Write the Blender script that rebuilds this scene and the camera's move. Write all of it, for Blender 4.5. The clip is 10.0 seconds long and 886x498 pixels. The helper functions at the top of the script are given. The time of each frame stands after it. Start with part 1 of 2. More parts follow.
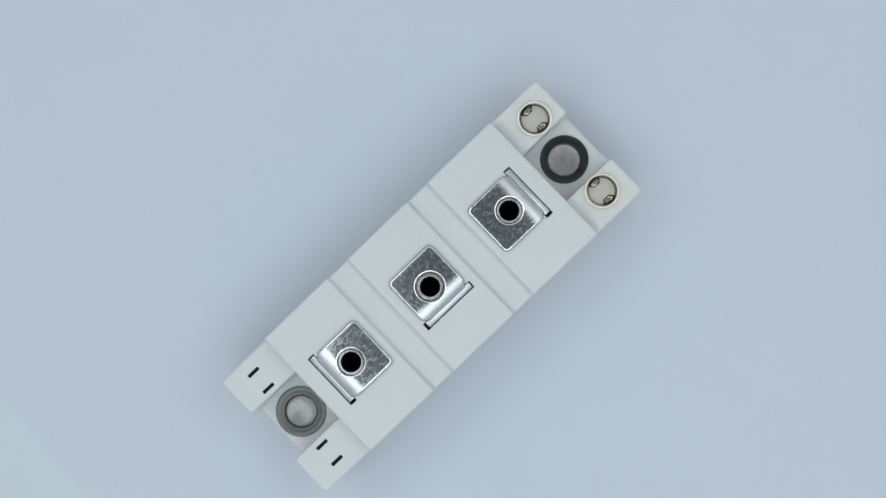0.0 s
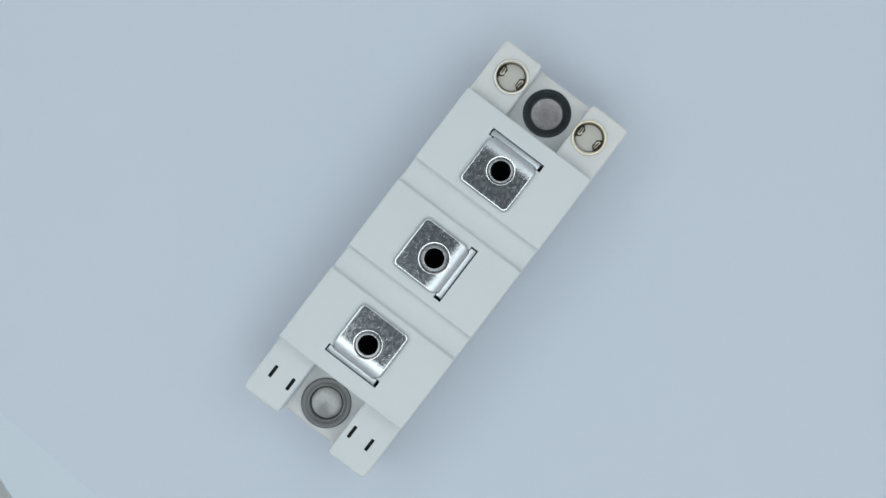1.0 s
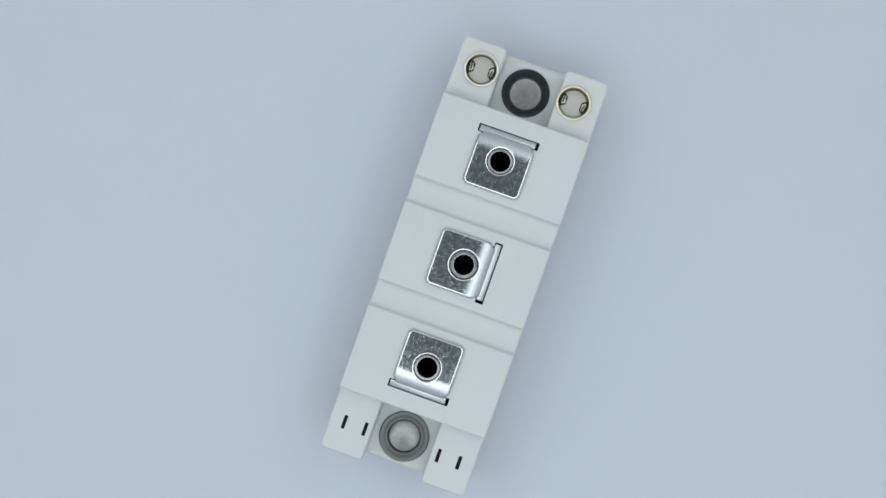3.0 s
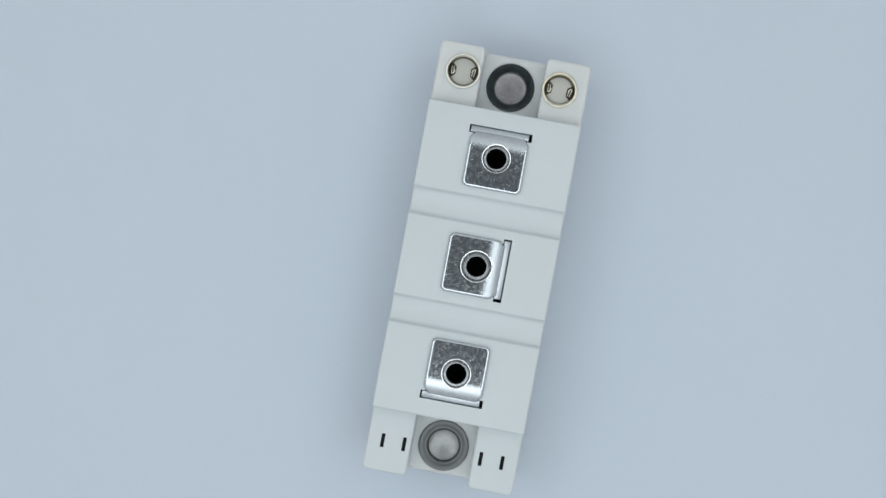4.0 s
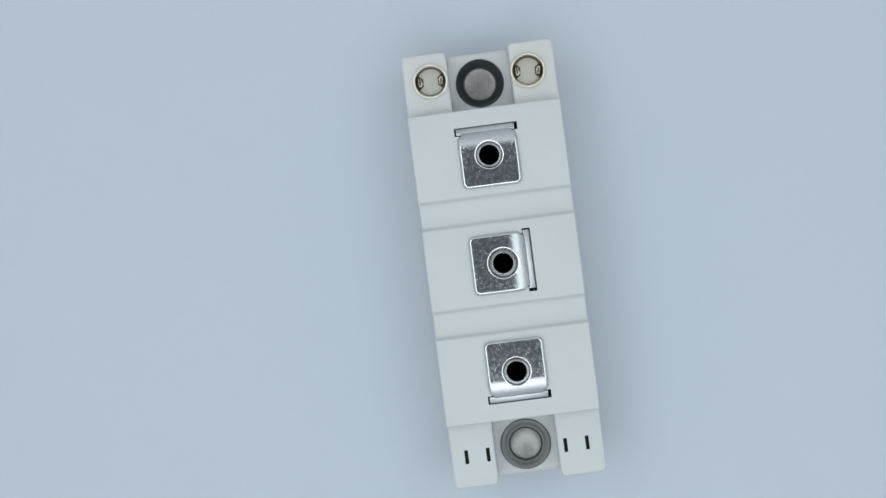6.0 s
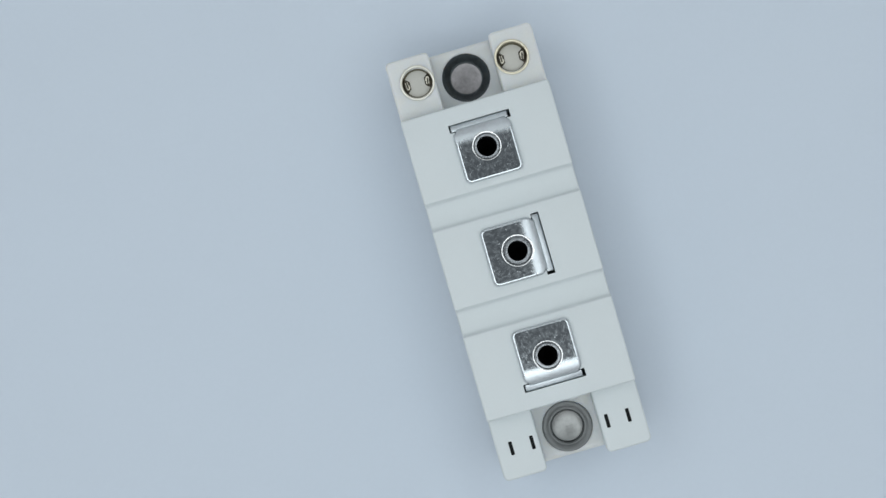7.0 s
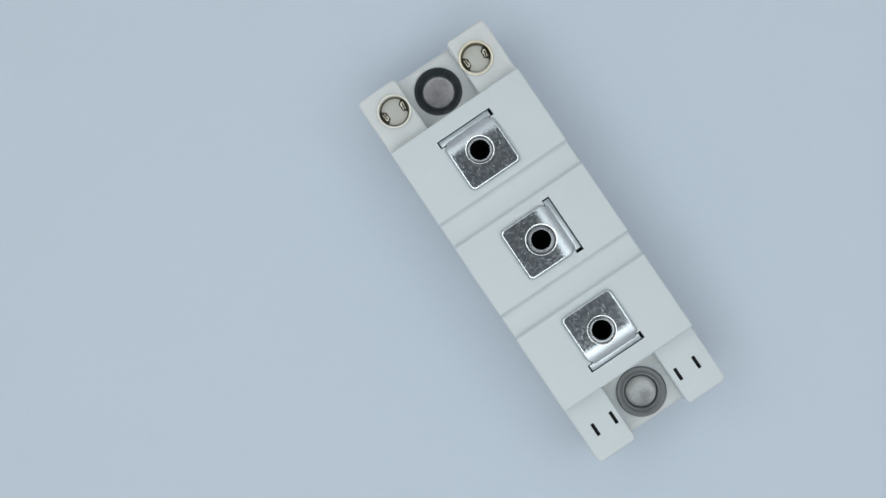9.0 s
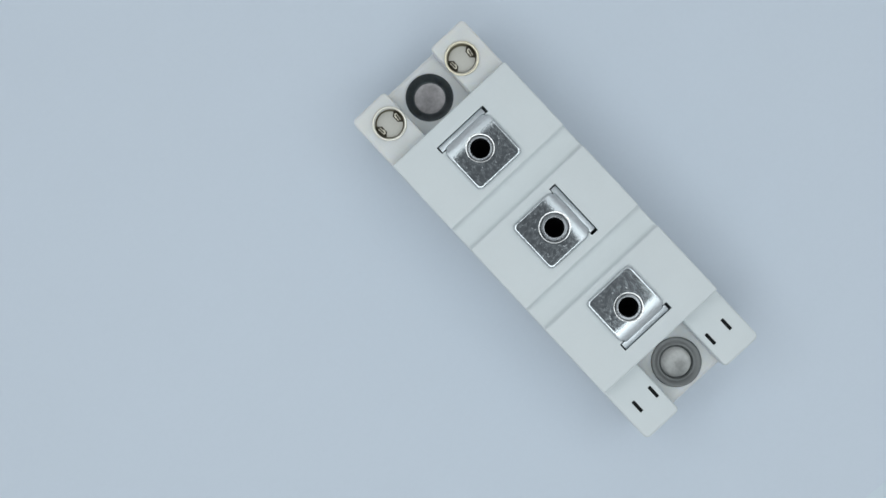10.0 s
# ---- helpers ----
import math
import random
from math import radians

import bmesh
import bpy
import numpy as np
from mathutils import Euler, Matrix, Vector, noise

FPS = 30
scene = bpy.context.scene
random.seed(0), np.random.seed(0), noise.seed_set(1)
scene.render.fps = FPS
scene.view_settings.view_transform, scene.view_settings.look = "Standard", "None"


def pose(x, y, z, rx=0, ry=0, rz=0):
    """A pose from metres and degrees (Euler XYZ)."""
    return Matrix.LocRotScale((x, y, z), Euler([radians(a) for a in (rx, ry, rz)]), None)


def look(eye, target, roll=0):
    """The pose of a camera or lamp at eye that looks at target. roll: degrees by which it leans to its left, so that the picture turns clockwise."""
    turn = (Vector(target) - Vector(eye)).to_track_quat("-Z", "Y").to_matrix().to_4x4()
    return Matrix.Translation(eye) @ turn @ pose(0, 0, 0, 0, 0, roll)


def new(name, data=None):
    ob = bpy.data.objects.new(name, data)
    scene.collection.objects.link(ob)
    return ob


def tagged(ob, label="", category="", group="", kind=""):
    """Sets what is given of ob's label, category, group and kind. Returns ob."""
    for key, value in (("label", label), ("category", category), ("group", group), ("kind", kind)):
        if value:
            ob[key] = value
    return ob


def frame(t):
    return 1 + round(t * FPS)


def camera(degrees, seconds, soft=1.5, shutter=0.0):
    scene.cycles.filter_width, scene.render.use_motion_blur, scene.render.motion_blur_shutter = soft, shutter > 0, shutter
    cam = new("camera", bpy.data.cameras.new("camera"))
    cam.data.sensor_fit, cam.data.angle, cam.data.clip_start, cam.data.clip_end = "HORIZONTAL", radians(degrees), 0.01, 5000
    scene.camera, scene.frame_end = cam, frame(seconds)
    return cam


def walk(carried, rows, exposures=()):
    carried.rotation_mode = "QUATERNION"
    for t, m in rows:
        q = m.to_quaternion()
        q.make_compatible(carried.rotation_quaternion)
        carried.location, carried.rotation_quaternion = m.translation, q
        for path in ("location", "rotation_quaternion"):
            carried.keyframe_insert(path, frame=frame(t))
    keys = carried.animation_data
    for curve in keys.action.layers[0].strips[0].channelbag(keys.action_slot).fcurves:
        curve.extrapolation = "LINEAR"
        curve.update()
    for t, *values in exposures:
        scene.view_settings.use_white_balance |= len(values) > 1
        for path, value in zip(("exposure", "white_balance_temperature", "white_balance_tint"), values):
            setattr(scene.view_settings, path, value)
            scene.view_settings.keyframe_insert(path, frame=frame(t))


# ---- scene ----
cam = camera(30.0, 10.0, soft=1.45)
# the camera hangs over a motor turntable and sways a little; millimetres from the turntable's axis
SWAY = ((0.0, 4.87, -12.81, 379.3), (0.5, 5.73, -15.94, 379.5), (1.0, 6.67, -20.29, 379.6), (1.5, 7.00, -22.83, 379.7),
        (2.0, 7.14, -21.67, 379.9), (2.5, 6.20, -20.91, 380.0), (4.0, 6.77, -20.34, 380.5), (4.5, 6.72, -20.59, 380.7),
        (5.0, 6.92, -20.05, 380.9), (5.5, 7.14, -19.52, 381.0), (7.0, 6.88, -21.26, 381.5), (7.5, 6.60, -21.34, 381.6),
        (8.0, 6.76, -21.04, 381.9), (8.5, 6.77, -20.17, 382.2), (9.0, 6.72, -19.84, 382.5), (9.5, 6.06, -19.97, 382.8),
        (10.0, 5.78, -20.05, 383.3))
walk(cam, [(t, pose(x / 1000, y / 1000, z / 1000, 0.696, 2.142, 0)) for t, x, y, z in SWAY],
     [(0.0, 0, 6500, 10), (1.4, 0, 6500, 10), (1.5, 0, 6500, 17), (1.7, 0, 6500, 10), (4.7, 0, 6500, 10), (4.8, 0, 6500, 17), (5.0, 0, 6500, 13), (5.3, 0, 6500, 10), (10.0, 0, 6500, 10)])

# ---- light: four soft unseen area lamps added over an open box, a dim room above ----
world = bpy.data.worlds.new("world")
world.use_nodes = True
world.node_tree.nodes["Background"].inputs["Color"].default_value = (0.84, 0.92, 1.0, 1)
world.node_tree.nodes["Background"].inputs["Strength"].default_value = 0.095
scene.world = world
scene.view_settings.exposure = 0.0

ADDED_LAMPS = (  # place, watts
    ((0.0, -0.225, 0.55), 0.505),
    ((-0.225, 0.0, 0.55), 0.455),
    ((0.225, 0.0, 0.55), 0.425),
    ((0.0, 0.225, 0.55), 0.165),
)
for place, watts in ADDED_LAMPS:
    data = bpy.data.lights.new("added_light", "AREA")
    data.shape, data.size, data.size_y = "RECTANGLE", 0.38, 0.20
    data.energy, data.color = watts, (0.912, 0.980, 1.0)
    new("added_light", data).matrix_world = look(place, (0, 0, 0.02))


# ---- materials ----
def shader(name, base, rough=0.5, metal=0.0, spread=0.06, scale=300.0, fine=2500.0, bump=0.0, **more):
    """A surface with two scales of variation in colour, roughness and relief."""
    mat = bpy.data.materials.new(name)
    mat.use_nodes = True
    tree = mat.node_tree
    bsdf = tree.nodes["Principled BSDF"]
    coords = tree.nodes.new("ShaderNodeTexCoord")

    def cloud(size, detail):
        n = tree.nodes.new("ShaderNodeTexNoise")
        n.inputs["Scale"].default_value, n.inputs["Detail"].default_value = size, detail
        tree.links.new(coords.outputs["Object"], n.inputs["Vector"])
        return n.outputs["Fac"]

    def ramp(source, low, high):
        n = tree.nodes.new("ShaderNodeMapRange")
        n.inputs["From Min"].default_value, n.inputs["From Max"].default_value = 0.3, 0.7
        n.inputs["To Min"].default_value, n.inputs["To Max"].default_value = low, high
        tree.links.new(source, n.inputs["Value"])
        return n.outputs["Result"]

    coarse, small = cloud(scale, 4), cloud(fine, 3)
    mix = tree.nodes.new("ShaderNodeMix")
    mix.data_type = "RGBA"
    mix.inputs["A"].default_value = (*[c * (1 - spread) for c in base], 1)
    mix.inputs["B"].default_value = (*[min(1, c * (1 + spread)) for c in base], 1)
    both = tree.nodes.new("ShaderNodeMath")
    both.operation = "MULTIPLY_ADD"
    both.inputs[1].default_value = 0.6
    tree.links.new(coarse, both.inputs[0])
    half = tree.nodes.new("ShaderNodeMath")
    half.operation = "MULTIPLY"
    half.inputs[1].default_value = 0.4
    tree.links.new(small, half.inputs[0])
    tree.links.new(half.outputs[0], both.inputs[2])
    tree.links.new(ramp(both.outputs[0], 0, 1), mix.inputs["Factor"])
    tree.links.new(mix.outputs["Result"], bsdf.inputs["Base Color"])
    tree.links.new(ramp(coarse, rough * 0.88, min(1, rough * 1.12)), bsdf.inputs["Roughness"])
    bsdf.inputs["Metallic"].default_value = metal
    for key, value in more.items():
        bsdf.inputs[key.replace("_", " ")].default_value = value
    if bump:
        b = tree.nodes.new("ShaderNodeBump")
        b.inputs["Strength"].default_value, b.inputs["Distance"].default_value = bump, 0.0002
        tree.links.new(small, b.inputs["Height"])
        tree.links.new(b.outputs["Normal"], bsdf.inputs["Normal"])
    return mat


def tin_plate():
    """Tinned sheet metal: dull grey with small bright flecks and scratches."""
    mat = shader("tinned_metal", (0.655, 0.70, 0.73), 0.30, 1.0, 0.10, 260, 1500, 0.10)
    tree = mat.node_tree
    bsdf = tree.nodes["Principled BSDF"]
    coords = tree.nodes.new("ShaderNodeTexCoord")
    stretch = tree.nodes.new("ShaderNodeMapping")
    stretch.inputs["Rotation"].default_value = (0, 0, 0.9)
    stretch.inputs["Scale"].default_value = (1.0, 0.7, 1.0)
    tree.links.new(coords.outputs["Object"], stretch.inputs["Vector"])
    warp = tree.nodes.new("ShaderNodeTexNoise")
    warp.inputs["Scale"].default_value, warp.inputs["Detail"].default_value = 1500, 3
    warp.inputs["Distortion"].default_value = 0.7
    tree.links.new(stretch.outputs["Vector"], warp.inputs["Vector"])
    spots = tree.nodes.new("ShaderNodeMapRange")
    spots.inputs["From Min"].default_value, spots.inputs["From Max"].default_value = 0.40, 0.72
    spots.inputs["To Min"].default_value, spots.inputs["To Max"].default_value = 0.13, 0.23
    tree.links.new(warp.outputs["Fac"], spots.inputs["Value"])
    # the bend is polished smooth by the press
    axes = tree.nodes.new("ShaderNodeSeparateXYZ")
    tree.links.new(coords.outputs["Object"], axes.inputs["Vector"])
    bend = tree.nodes.new("ShaderNodeMapRange")
    bend.inputs["From Min"].default_value, bend.inputs["From Max"].default_value = 0.0012, 0.0036
    tree.links.new(axes.outputs["Y"], bend.inputs["Value"])
    polish = tree.nodes.new("ShaderNodeMix")
    polish.inputs["B"].default_value = 0.36
    tree.links.new(bend.outputs["Result"], polish.inputs["Factor"])
    tree.links.new(spots.outputs["Result"], polish.inputs["A"])
    # fine scratches brighten the sheet
    specks = tree.nodes.new("ShaderNodeTexNoise")
    specks.inputs["Scale"].default_value, specks.inputs["Detail"].default_value = 2300, 2
    tree.links.new(stretch.outputs["Vector"], specks.inputs["Vector"])
    bright = tree.nodes.new("ShaderNodeMapRange")
    bright.inputs["From Min"].default_value, bright.inputs["From Max"].default_value = 0.62, 0.72
    bright.inputs["To Min"].default_value, bright.inputs["To Max"].default_value = 0.0, 0.13
    tree.links.new(specks.outputs["Fac"], bright.inputs["Value"])
    total = tree.nodes.new("ShaderNodeMath")
    tree.links.new(polish.outputs["Result"], total.inputs[0])
    tree.links.new(bright.outputs["Result"], total.inputs[1])
    tree.links.new(total.outputs[0], bsdf.inputs["Roughness"])
    relief = tree.nodes.new("ShaderNodeBump")
    relief.inputs["Strength"].default_value, relief.inputs["Distance"].default_value = 0.10, 0.00008
    tree.links.new(warp.outputs["Fac"], relief.inputs["Height"])
    tree.links.new(relief.outputs["Normal"], bsdf.inputs["Normal"])
    return mat


PAPER = shader("blue_white_paper", (0.708, 0.788, 0.883), 0.75, 0, 0.012, 25, 900, 0.05)
DISC = shader("white_turntable_plastic", (0.72, 0.82, 0.895), 0.45, 0, 0.01, 30, 800)
DISC_EDGE = shader("grey_turntable_plastic", (0.45, 0.47, 0.48), 0.5, 0, 0.03, 60, 900)
TABLE = shader("grey_table_cloth", (0.64, 0.67, 0.66), 0.8, 0, 0.06, 40, 1200, 0.3)
FABRIC = shader("white_box_fabric", (0.84, 0.825, 0.83), 0.9, 0, 0.03, 20, 900, 0.1)
WHITE = shader("white_moulded_plastic", (0.760, 0.812, 0.824), 0.48, 0, 0.015, 120, 2600, 0.06)
MILKY = shader("milky_nylon", (0.80, 0.815, 0.805), 0.42, 0, 0.03, 140, 2200, 0.06, Subsurface_Weight=0.6, Subsurface_Scale=0.002, Subsurface_Radius=(1.0, 0.9, 0.75))
TIN = tin_plate()
STEEL = shader("bright_steel", (0.88, 0.88, 0.88), 0.25, 1.0, 0.08, 500, 2500, 0.05)
NUT = shader("greyed_steel", (0.42, 0.44, 0.46), 0.28, 1.0, 0.15, 500, 2500, 0.08)
# near-black colour stands for the shade deep in bores and slots
HOLE_SHADE = shader("hole_shade", (0.008, 0.009, 0.010), 0.6, 0, 0.1, 400, 2000, Specular_IOR_Level=0.15)
DARK_STEEL = shader("dark_blued_steel", (0.10, 0.112, 0.118), 0.42, 1.0, 0.2, 300, 2000, 0.08)
GREY_STEEL = shader("grey_zinc", (0.18, 0.187, 0.187), 0.46, 1.0, 0.10, 300, 2000, 0.10)
DARK_BRASS = shader("dark_brass", (0.20, 0.18, 0.12), 0.35, 1.0, 0.12, 500, 2400, 0.05)
# dark colour for the shade in the socket pockets
POCKET_SHADE = shader("shaded_pocket", (0.07, 0.06, 0.045), 0.5, 0.6, 0.3, 700, 2600, 0.1)
SOCKET = shader("yellowed_nylon", (0.64, 0.63, 0.58), 0.45, 0, 0.05, 300, 2200, 0.06)
SPRING = shader("spring_brass", (0.60, 0.57, 0.48), 0.3, 1.0, 0.4, 900, 2600, 0.2)
SILVERY = shader("silvery_brass", (0.93, 0.905, 0.81), 0.33, 1.0, 0.05, 500, 2400, 0.03)
BRASS = shader("pale_brass", (0.95, 0.885, 0.70), 0.33, 1.0, 0.05, 500, 2400, 0.03)
NICKEL = shader("dull_nickel", (0.32, 0.325, 0.32), 0.38, 1.0, 0.18, 320, 1500, 0.12)
DIM_NICKEL = shader("dim_nickel", (0.26, 0.25, 0.255), 0.40, 1.0, 0.25, 420, 1500, 0.15)
COPPER = shader("nickel_base", (0.55, 0.53, 0.50), 0.35, 1.0, 0.06, 200, 2000, 0.05)


# ---- mesh helpers, in millimetres ----
def part(name, bm, material, parent=None, label="", smooth=35):
    me = bpy.data.meshes.new(name)
    bmesh.ops.recalc_face_normals(bm, faces=bm.faces)
    bm.to_mesh(me)
    bm.free()
    me.transform(Matrix.Scale(0.001, 4))
    me.materials.append(material)
    for p in me.polygons:
        p.use_smooth = True
    me.set_sharp_from_angle(angle=radians(smooth))
    ob = new(name, me)
    if parent:
        ob.parent = parent
    if label:
        ob["label"] = label
    return ob


def prism(outline, z0, z1, axis="z"):
    """A closed solid over an outline of 2D points. axis x: the outline lies in the yz plane."""
    bm = bmesh.new()
    def at(a, b, c):
        return (a, b, c) if axis == "z" else (c, a, b)
    low = [bm.verts.new(at(a, b, z0)) for a, b in outline]
    top = [bm.verts.new(at(a, b, z1)) for a, b in outline]
    bm.faces.new(low[::-1])
    bm.faces.new(top)
    for i in range(len(low)):
        j = (i + 1) % len(low)
        bm.faces.new((low[i], low[j], top[j], top[i]))
    bmesh.ops.recalc_face_normals(bm, faces=bm.faces)
    return bm


def loft(rings):
    """A closed solid through outlines with equal numbers of points, each at its height."""
    bm = bmesh.new()
    rows = [[bm.verts.new((x, y, z)) for x, y in outline] for outline, z in rings]
    bm.faces.new(rows[0][::-1])
    bm.faces.new(rows[-1])
    for a, b in zip(rows, rows[1:]):
        for i in range(len(a)):
            j = (i + 1) % len(a)
            bm.faces.new((a[i], a[j], b[j], b[i]))
    bmesh.ops.recalc_face_normals(bm, faces=bm.faces)
    return bm


def rounded(x0, y0, x1, y1, r, steps=5):
    """Outline of a rectangle; r is one radius or four (from the corner x0 y0 on, anticlockwise)."""
    r = (r,) * 4 if isinstance(r, (int, float)) else r
    out = []
    corners = ((x0, y0, 180), (x1, y0, 270), (x1, y1, 0), (x0, y1, 90))
    for (cx, cy, start), q in zip(corners, r):
        if q <= 0:
            out.append((cx, cy))
            continue
        mx = cx + q if cx == x0 else cx - q
        my = cy + q if cy == y0 else cy - q
        for k in range(steps + 1):
            a = radians(start + 90 * k / steps)
            out.append((mx + q * math.cos(a), my + q * math.sin(a)))
    return out


def soften(bm, width, segments=2, above=25.0, keep=None):
    """Round every edge that is sharper than so many degrees."""
    edges = [e for e in bm.edges if len(e.link_faces) == 2 and e.calc_face_angle(0) > radians(above) and (keep is None or keep(e))]
    bmesh.ops.bevel(bm, geom=edges, offset=width, segments=segments, profile=0.5, affect="EDGES", clamp_overlap=True)
    return bm


def lathe(profile, steps=64, centre=(0, 0)):
    """A turned solid from (radius, height) points; open where it ends off the axis, closed when the profile closes."""
    bm = bmesh.new()
    rings = []
    for r, z in profile:
        rings.append([bm.verts.new((centre[0] + r * math.cos(2 * math.pi * k / steps), centre[1] + r * math.sin(2 * math.pi * k / steps), z))
                      for k in range(steps)])
    for a, b in zip(rings, rings[1:]):
        for k in range(steps):
            j = (k + 1) % steps
            bm.faces.new((a[k], a[j], b[j], b[k]))
    return bm, rings


def joined(*meshes):
    out = bmesh.new()
    for bm in meshes:
        me = bpy.data.meshes.new("piece")
        bm.to_mesh(me)
        out.from_mesh(me)
        bm.free()
        bpy.data.meshes.remove(me)
    return out


def carve(bm, cutters):
    """bm less the cutters, both as bmeshes."""
    def solid(b):
        me = bpy.data.meshes.new("solid")
        bmesh.ops.recalc_face_normals(b, faces=b.faces)
        b.to_mesh(me)
        b.free()
        return new("solid", me)
    body = solid(bm)
    tools = [solid(c) for c in cutters]
    for tool in tools:
        mod = body.modifiers.new("cut", "BOOLEAN")
        mod.operation, mod.solver, mod.object = "DIFFERENCE", "EXACT", tool
    bpy.context.view_layer.update()
    me = bpy.data.meshes.new_from_object(body.evaluated_get(bpy.context.evaluated_depsgraph_get()))
    out = bmesh.new()
    out.from_mesh(me)
    for ob in (body, *tools):
        data = ob.data
        bpy.data.objects.remove(ob)
        bpy.data.meshes.remove(data)
    bpy.data.meshes.remove(me)
    return out


def cylinder(x, y, r, z0, z1, steps=48):
    return prism([(x + r * math.cos(2 * math.pi * k / steps), y + r * math.sin(2 * math.pi * k / steps)) for k in range(steps)], z0, z1)


# ---- the table top and the unseen walls around it ----
def ground_and_walls():
    ground = part("ground", prism(rounded(-345, -345, 345, 345, 0), -60, -45), TABLE)
    tagged(ground, "grey cloth-covered table top under the turntable", "table top", kind="structure")
    # unseen white walls, added to close the set in and bounce light onto the metal
    for name, box in (("wall_south", (-345, -345, 345, -330)), ("wall_north", (-345, 330, 345, 345)),
                      ("wall_west", (-345, -330, -330, 330)), ("wall_east", (330, -330, 345, 330))):
        tagged(part(name, prism(rounded(*box, 0), -45, 470), FABRIC), "unseen white fabric wall added to bounce light", "wall", kind="structure")


ground_and_walls()


# ---- turntable and paper ----
AXIS_IN_MODULE = (-4.275, 19.282)   # the turntable's axis as the module lies


def turntable():
    table = new("turntable")
    tagged(table, "round white plastic motor turntable on a grey table", "turntable")
    top, rings = lathe([(0.01, -0.25), (60, -0.25), (128.4, -0.25), (130.1, -0.6), (130.8, -1.6), (130.8, -8), (127, -9), (0.01, -9)], 128)
    part("platter", top, DISC, table, "glossy white platter")
    base, rings = lathe([(0.01, -9.2), (112, -9.2), (114, -11), (118, -42), (117, -45), (0.01, -45)], 96)
    part("base", base, DISC_EDGE, table, "grey plastic base")
    return table


def paper_sheet():
    """A sheet with its straight front edge off the platter's middle; its back overhangs the platter."""
    bm = bmesh.new()
    nx, ny, x0, x1, y0, y1 = 24, 18, -150, 150, -112.3, 110
    grid = [[bm.verts.new((x0 + (x1 - x0) * i / nx, y0 + (y1 - y0) * j / ny, 0)) for i in range(nx + 1)] for j in range(ny + 1)]
    for j in range(ny):
        for i in range(nx):
            bm.faces.new((grid[j][i], grid[j][i + 1], grid[j + 1][i + 1], grid[j + 1][i]))
    slab = bmesh.ops.extrude_face_region(bm, geom=bm.faces[:])
    for v in slab["geom"]:
        if isinstance(v, bmesh.types.BMVert):
            v.co.z -= 0.2
    return tagged(part("paper_sheet", bm, PAPER), "plain bluish-white paper sheet lying on the turntable", "paper")


# ---- the power module ----
TOP, GROOVE, LEDGE, FLOOR = 29.5, 27.5, 25.0, 17.0
WEST, EAST, END = -16.3, 16.55, 46.6


def cover_mesh():
    """Upper housing: three raised blocks with two rounded grooves, and two slotted shelves at one end."""
    side = [(-33.3, FLOOR), (33.3, FLOOR), (33.3, TOP), (14.7, TOP), (14.35, GROOVE + 0.4), (13.6, GROOVE), (9.8, GROOVE), (9.05, GROOVE + 0.4), (8.7, TOP),
            (-8.7, TOP), (-9.05, GROOVE + 0.4), (-9.8, GROOVE), (-13.6, GROOVE), (-14.35, GROOVE + 0.4), (-14.7, TOP), (-33.3, TOP)]
    body = soften(prism(side, WEST, EAST, "x"), 0.4, 3, 30)
    cuts = []
    for y, turn in ((23, 0), (0, -90), (-23, 180)):
        for box in ((-6.75, 4.85, 6.75, 6.6), (-5.75, 3.2, 5.75, 5.2)):
            c = prism(rounded(*box, 0.12, 2), TOP - 11, TOP + 3)
            c.transform(Matrix.Translation((0, y, 0)) @ pose(0, 0, 0, 0, 0, turn))
            cuts.append(c)
        cuts.append(cylinder(0, y, 4.6, TOP - 11.5, TOP + 3))
    body = carve(body, cuts)
    shelves = []
    for x0, x1, slots in ((WEST, -6.75, (-12.96, -8.28)), (6.75, EAST, (8.46, 13.13))):
        r = (1.2, 1.0, 0, 0) if x0 < 0 else (1.0, 1.2, 0, 0)
        shelf = soften(prism(rounded(x0, -END - 0.55, x1, -32.5, r), FLOOR - 6, LEDGE), 0.5, 3, 50)
        shelves.append(carve(shelf, [prism(rounded(x - 0.40, -42.0, x + 0.40, -39.0, 0.15, 2), LEDGE - 3.2, LEDGE + 2) for x in slots]))
    return joined(body, *shelves)


def housing_mesh():
    """Lower housing: the frame with two mounting bays, and two shelves for the round sockets."""
    frame_block = soften(prism(rounded(WEST - 0.1, -END + 0.3, EAST + 0.1, END + 0.1, 2.2), 3, FLOOR), 1.1, 3, 50)
    frame_block = carve(frame_block, [cylinder(0, y, 5.3, 1, FLOOR + 2) for y in (40, -40)])
    shelves = []
    for x0, x1, sx in ((WEST, -6.6, -10.52), (6.9, EAST, 10.6)):
        r = (0, 0, 1.0, 1.1) if x0 < 0 else (0, 0, 1.1, 1.0)
        shelf = soften(prism(rounded(x0, 32.5, x1, END + 0.2, r), FLOOR - 6, LEDGE), 0.55, 3, 50)
        shelves.append(carve(shelf, [cylinder(sx, 40.68, 3.3, LEDGE - 4.2, LEDGE + 2)]))
    return joined(frame_block, *shelves)


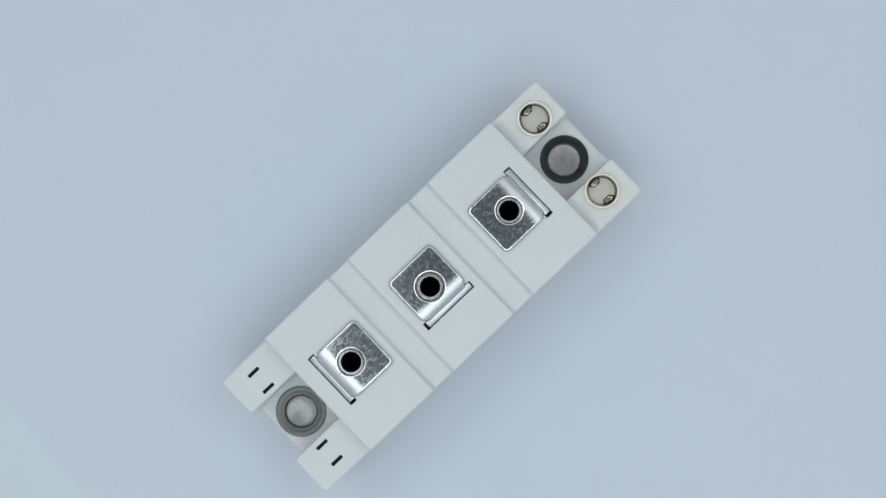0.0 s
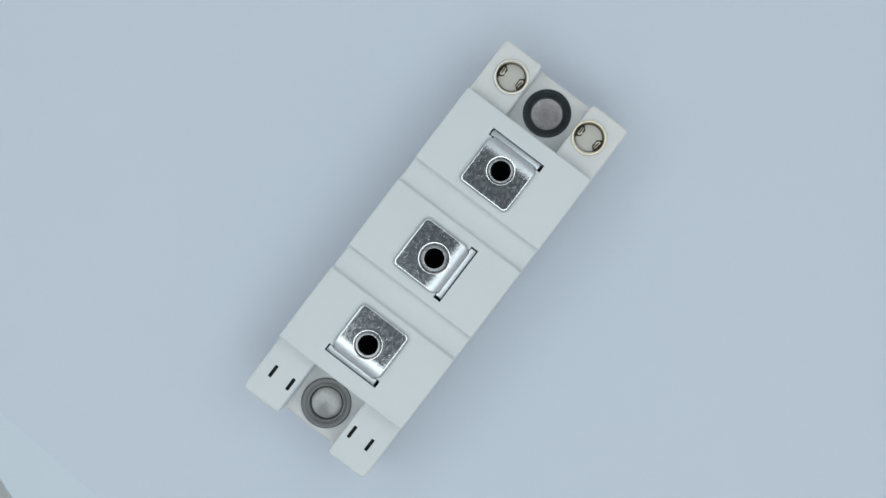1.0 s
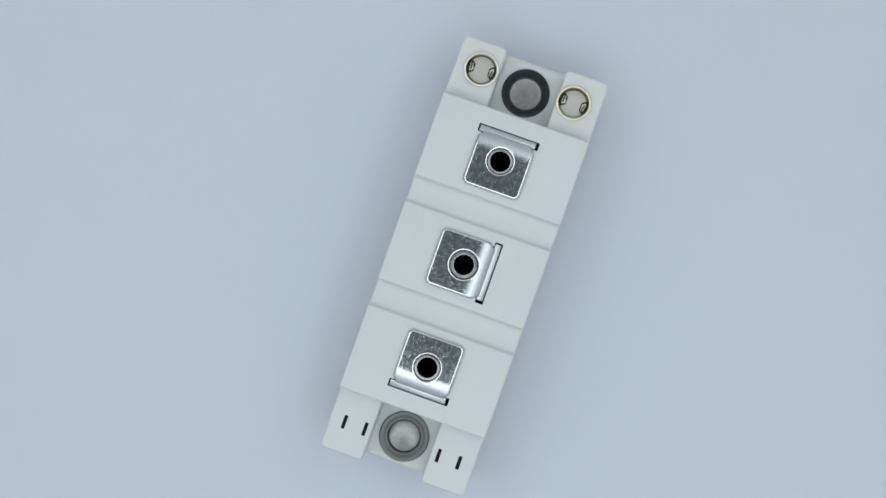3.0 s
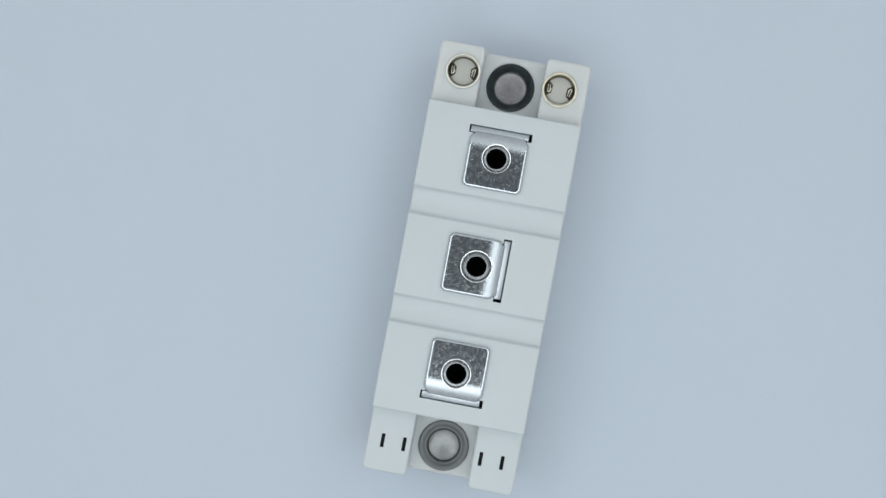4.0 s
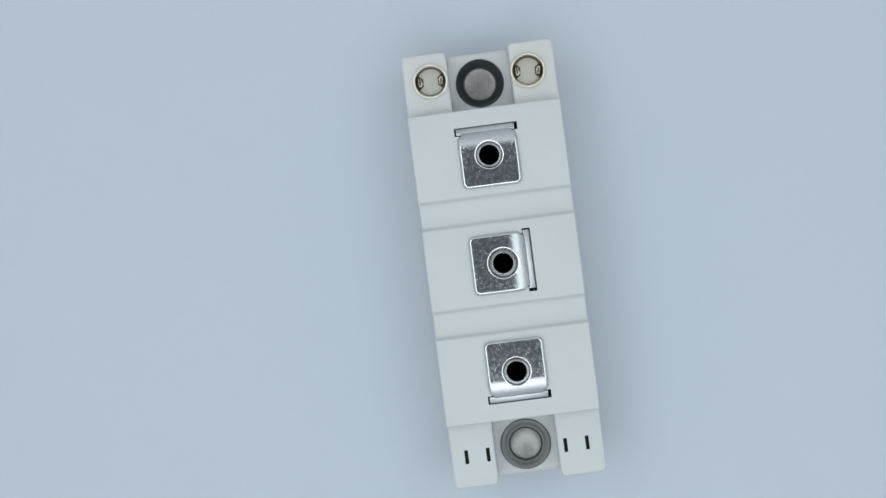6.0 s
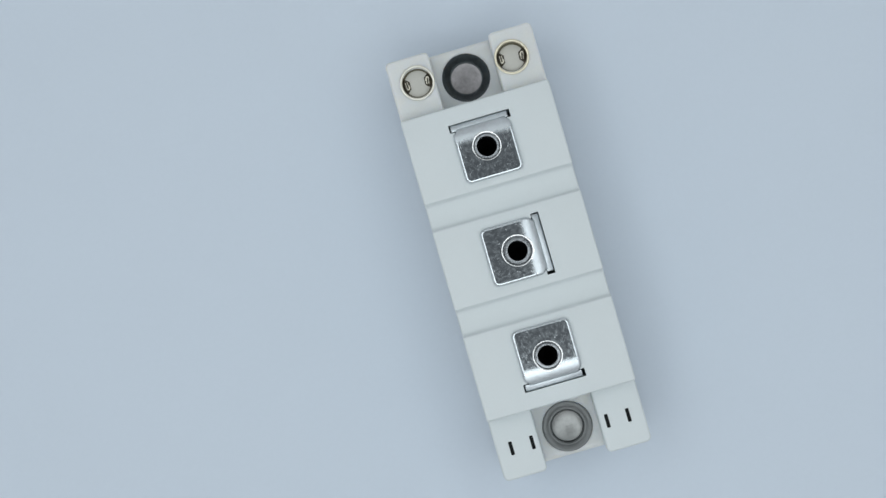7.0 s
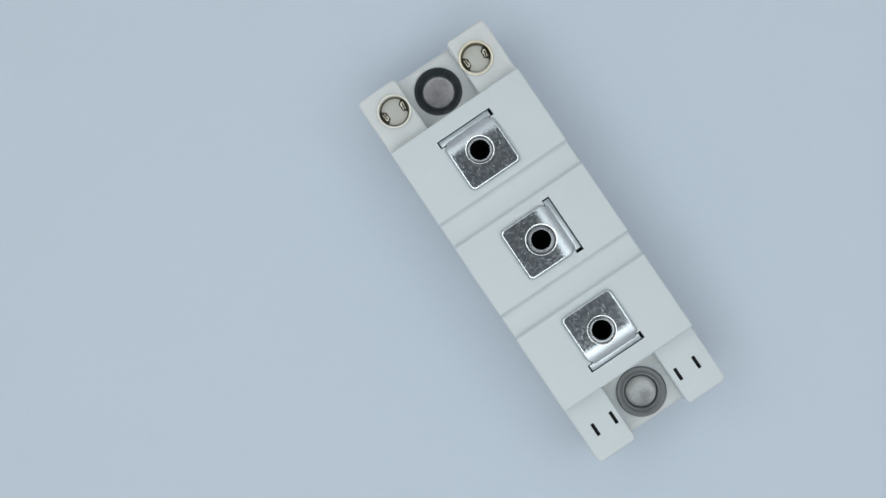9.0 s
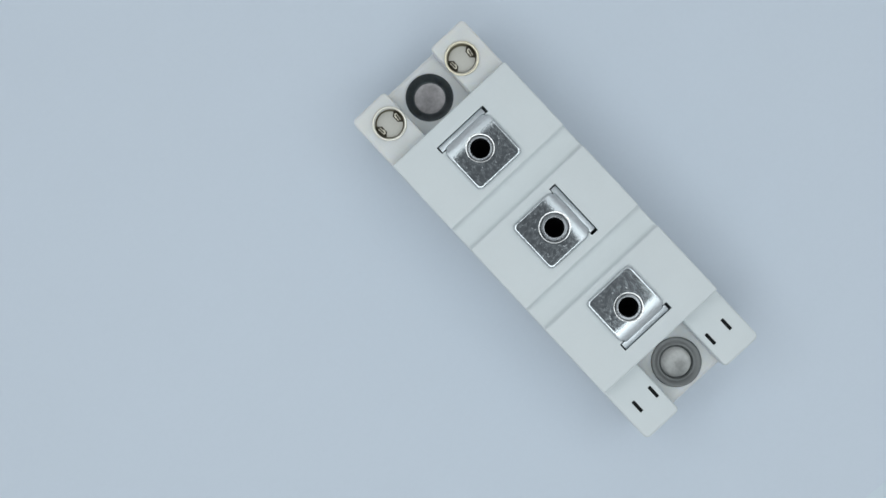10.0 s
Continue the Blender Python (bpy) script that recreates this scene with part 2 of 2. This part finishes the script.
def terminal_mesh(hole, open_end):
    """A tab bent down into its slot: flat plate with a hole, bend, neck and shouldered leg. The bend is towards +y."""
    thick, top = 1.0, 30.6
    brim = ((0.12, thick), (0.0, 0.85 * thick), (0.0, 0.35), (0.07, 0.2), (0.2, 0.1), (0.36, 0.038), (0.5, 0.007), (0.6, 0.0))   # inset, depth
    plate = loft([(rounded(-6.35 + e, -6.8 + e, 6.35 - e, 4.6, 1.3 - 0.7 * e, 6), top - d) for e, d in brim])
    plate = carve(plate, [cylinder(0, 0, hole, top - 3, top + 2, 64), prism(rounded(-8, 1.6, 8, 9, 0), top - 3, top + 2)])
    # bent part, swept along its section
    bm = bmesh.new()
    start, reach, fall = 1.6, 3.6, 1.2
    path = []
    for k in range(19):
        a = radians(90 - 90 * k / 18)
        n = Vector((math.cos(a) / reach, math.sin(a) / fall)).normalized()
        path.append((start + reach * math.cos(a), top - fall + fall * math.sin(a), n))
    path.append((start + reach, top - 9, Vector((1, 0))))
    rows = []
    for y, z, n in path:
        run = y - 0.6
        half = 6.35 if run < 2.9 else 5.6 + 0.75 * math.sqrt(max(0.0, 1 - ((run - 2.9) / 1.1) ** 2)) if run < 4.0 else 5.6
        edge = [(half - e, d) for e, d in brim]
        ring = edge + [(-x, d) for x, d in edge[::-1]]
        rows.append([bm.verts.new((x, y - n.x * d, z - n.y * d)) for x, d in ring])
    for a, b in zip(rows, rows[1:]):
        for k in range(len(a)):
            j = (k + 1) % len(a)
            bm.faces.new((a[k], a[j], b[j], b[k]))
    bm.faces.new(rows[0])
    bm.faces.new(rows[-1][::-1])
    bm = carve(bm, [cylinder(0, 0, hole, top - 6, top + 2, 64)])
    # shoulders of the leg, leaning back in the slot
    left, right = (-6.6, 6.15) if open_end > 0 else (-6.15, 6.6)
    neck = prism([(3.9, 29.72), (5.0, 29.40), (5.0, 25), (3.9, 25)], -5.55, 5.55, "x")
    lean = soften(prism([(4.9, 29.44), (6.2, 29.05), (6.33, 28.8), (6.33, 22), (4.9, 22)], left + 0.12, right - 0.12, "x"), 0.12, 2, 20)
    return joined(plate, bm, neck, lean)


def closed_ring(profile, steps=64):
    bm, rings = lathe(profile, steps)
    for k in range(steps):
        j = (k + 1) % steps
        bm.faces.new((rings[-1][k], rings[-1][j], rings[0][j], rings[0][k]))
    return bm


def nut_mesh(outer):
    """A threaded insert: a grey face and lip round a black bore, sunk in the tab's hole."""
    face = outer * 0.5 + 1.15
    return closed_ring([(outer + 0.9, 29.4), (outer + 0.9, 24), (2.16, 24), (2.16, 29.85), (2.2, 29.95), (2.26, 29.965), (2.36, 29.955), (2.4, 29.93), (2.42, 29.8), (face - 0.05, 29.78),
                        (face, 29.7), (face + 0.03, 28.4), (outer - 0.22, 28.4), (outer - 0.22, 29.3)])


def collar_mesh(outer):
    """The raised edge of a tab's hole."""
    return closed_ring([(outer - 0.2, 29.35), (outer - 0.2, 30.48), (outer - 0.17, 30.53), (outer - 0.02, 30.575), (outer + 0.06, 30.585), (outer + 0.2, 30.55),
                        (outer + 0.24, 30.5), (outer + 0.25, 30.3), (outer + 0.02, 29.35)])


def bore_mesh():
    bm, rings = lathe([(2.15, 29.8), (2.0, 29.6), (2.19, 29.2), (2.0, 28.8), (2.19, 28.4), (2.0, 28.0), (2.19, 27.6), (2.0, 27.2), (2.19, 26.8), (2.1, 19.0), (0.01, 18.6)], 40)
    return bm


def bush_mesh(kind):
    if kind == "dark":      # deep countersink
        profile = [(5.32, 3), (5.32, FLOOR), (5.27, FLOOR + 0.03), (5.2, FLOOR - 0.01), (4.9, FLOOR - 0.22), (4.3, FLOOR - 0.72), (3.75, FLOOR - 1.32), (3.62, FLOOR - 1.42),
                   (3.5, FLOOR - 1.44), (3.42, FLOOR - 1.55), (3.4, FLOOR - 2.4), (3.4, 0.3), (5.25, 0.3)]
    else:                   # flat collar with a turned inner lip
        profile = [(5.5, 3), (5.55, FLOOR + 0.1), (5.5, FLOOR + 0.24), (5.35, FLOOR + 0.3), (5.0, FLOOR + 0.28), (4.45, FLOOR + 0.16), (4.25, FLOOR + 0.04), (4.05, FLOOR - 0.02),
                   (3.78, FLOOR - 0.06), (3.7, FLOOR - 0.2), (3.62, FLOOR - 0.24), (3.5, FLOOR - 0.18), (3.4, FLOOR - 0.34), (3.34, FLOOR - 2.6), (3.3, 0.3), (5.2, 0.3), (5.2, 3)]
    bm, rings = lathe(profile, 72)
    return bm


def socket_mesh():
    bm, rings = lathe([(3.28, LEDGE - 4), (3.28, LEDGE), (3.78, LEDGE + 0.02), (3.82, LEDGE + 0.12), (3.8, LEDGE + 0.22), (3.7, LEDGE + 0.31), (3.58, LEDGE + 0.35),
                       (3.46, LEDGE + 0.345), (3.34, LEDGE + 0.28), (3.26, LEDGE + 0.12), (3.2, LEDGE - 0.3), (3.14, LEDGE - 0.9), (3.12, LEDGE - 4), (3.28, LEDGE - 4)], 64)
    return bm


def blade_mesh():
    """A contact spring folded into a flat open loop on one wall of a socket, with its tongue."""
    outer = prism(rounded(-0.88, -0.32, 0.88, 0.3, 0.2, 3), LEDGE - 2.6, LEDGE - 0.5)
    loop = soften(carve(outer, [prism(rounded(-0.64, -0.15, 1.3, 0.13, 0.1, 3), LEDGE - 3, LEDGE)]), 0.06, 2, 50)
    tongue = soften(prism([(-0.62, -0.5), (0.05, -0.52), (0.15, -0.2), (-0.5, -0.2)], LEDGE - 2.6, LEDGE - 0.75), 0.08, 2, 50)
    return joined(loop, tongue)


def pocket_mesh():
    """A crescent plate whose dark colour stands for the shaded recess behind a contact spring."""
    arc = [(2.98 * math.sin(radians(a)), 2.98 * math.cos(radians(a)) - 2.1) for a in range(-32, 33, 4)]
    return prism(arc + [(1.25, 0.05), (0.8, -0.5), (-0.8, -0.5), (-1.25, 0.05)], LEDGE - 1.7, LEDGE - 1.15)


def power_module():
    module = new("power_module")
    tagged(module, "white plastic thyristor module with three metal screw terminals", "power module")
    base = soften(prism(rounded(-15.8, -45.9, 15.8, 45.9, 2.0), 0.02, 2.96), 0.3, 2, 50)
    part("base_plate", carve(base, [cylinder(0, y, 3.38, -2, 5) for y in (40, -40)]), COPPER, module, "nickel-plated base plate")
    part("lower_housing", housing_mesh(), MILKY, module, "milky translucent nylon frame with mounting bays")
    part("cover", cover_mesh(), WHITE, module, "matt white moulded cover with two grooves")
    for x, y, turn, ring, open_end in ((0.05, 23.15, 0, 3.08, 1), (0.1, -0.05, -90, 3.4, 1), (0.05, -23.15, 180, 3.15, -1)):
        tab = part("terminal", terminal_mesh(ring, open_end), TIN, module, "tinned bent terminal tab, lightly scratched")
        tab.matrix_basis = pose(x / 1000, y / 1000, 0, 0, 0, turn)
        part("nut", nut_mesh(ring), NUT, tab, "grey threaded insert")
        part("collar", collar_mesh(ring), STEEL, tab, "bright raised edge of the hole")
        part("bore", bore_mesh(), HOLE_SHADE, tab, "threaded bore, blackened for the shade in its depth")
    part("mounting_bush", bush_mesh("dark"), DARK_STEEL, module, "dark countersunk mounting bush").location = (0, 0.0399, 0)
    part("mounting_bush", bush_mesh("grey"), GREY_STEEL, module, "grey flat mounting bush").location = (0, -0.04, 0)
    for y, z, metal, r, deep in ((39.9, FLOOR - 1.9, DIM_NICKEL, 3.41, 0.3), (-40.0, FLOOR - 1.2, NICKEL, 3.39, 0.55)):
        bowl, rings = lathe([(r, z), (r - 0.25, z - 0.22 * deep), (r * 0.75, z - 0.52 * deep), (r * 0.5, z - 0.8 * deep), (r * 0.25, z - 0.95 * deep), (0.01, z - deep)], 48, (0, y))
        part("bush_floor", bowl, metal, module, "dull nickel floor of a mounting bush")
    for x, y, turn, metal, look_of in ((-10.52, 40.85, 0, SILVERY, "silvery brass socket ring"), (10.6, 40.5, -4, BRASS, "pale golden brass socket ring")):
        ring = part("gate_socket", socket_mesh(), metal, module, look_of)
        ring.matrix_basis = pose(x / 1000, y / 1000, 0, 0, 0, turn)
        floor_disc, rings = lathe([(3.05, LEDGE - 1.5), (2.2, LEDGE - 1.32), (0.01, LEDGE - 1.25)], 48)
        part("socket_floor", floor_disc, SOCKET, ring, "milky plastic socket floor")
        sleeve, rings = lathe([(3.2, LEDGE - 0.12), (3.08, LEDGE - 0.8), (2.86, LEDGE - 1.42)], 48)
        part("sleeve", sleeve, DARK_BRASS, ring, "dark brass inner sleeve")
        for angle in (90, -90):
            pocket = part("pocket_shade", pocket_mesh(), POCKET_SHADE, ring, "dark plate standing for the shaded pocket behind a contact blade")
            pocket.matrix_basis = pose(0, 0, 0, 0, 0, angle) @ pose(0, 0.0021, 0)
            blade = part("contact_blade", blade_mesh(), SPRING, ring, "folded contact blade")
            blade.matrix_basis = pose(0, 0, 0, 0, 0, angle) @ pose(0, 0.00228, 0, 0, 0, 5 if angle > 0 else -9)
    # black blocks just below the shelf top give the slots their shade
    for x in (-12.96, -8.28, 8.46, 13.13):
        part("slot_shade", prism(rounded(x - 0.38, -41.98, x + 0.38, -39.02, 0.15, 2), LEDGE - 3, LEDGE - 0.2), HOLE_SHADE, module, "black block standing for the shade in a narrow contact slot")
    return module


TURNTABLE, SHEET, MODULE = turntable(), paper_sheet(), power_module()

def motions():
    """The turntable turns evenly and carries the sheet and the module."""
    times = [k * 0.5 for k in range(21)]
    def turned(local):
        return [(t, pose(0, 0, 0, 0, 0, -46.268 + 8.9184 * t) @ local) for t in times]
    walk(TURNTABLE, turned(pose(0, 0, 0)))
    walk(SHEET, turned(pose(0, 0, 0, 0, 0, -3.2)))
    walk(MODULE, turned(pose(-AXIS_IN_MODULE[0] / 1000, -AXIS_IN_MODULE[1] / 1000, 0)))


motions()
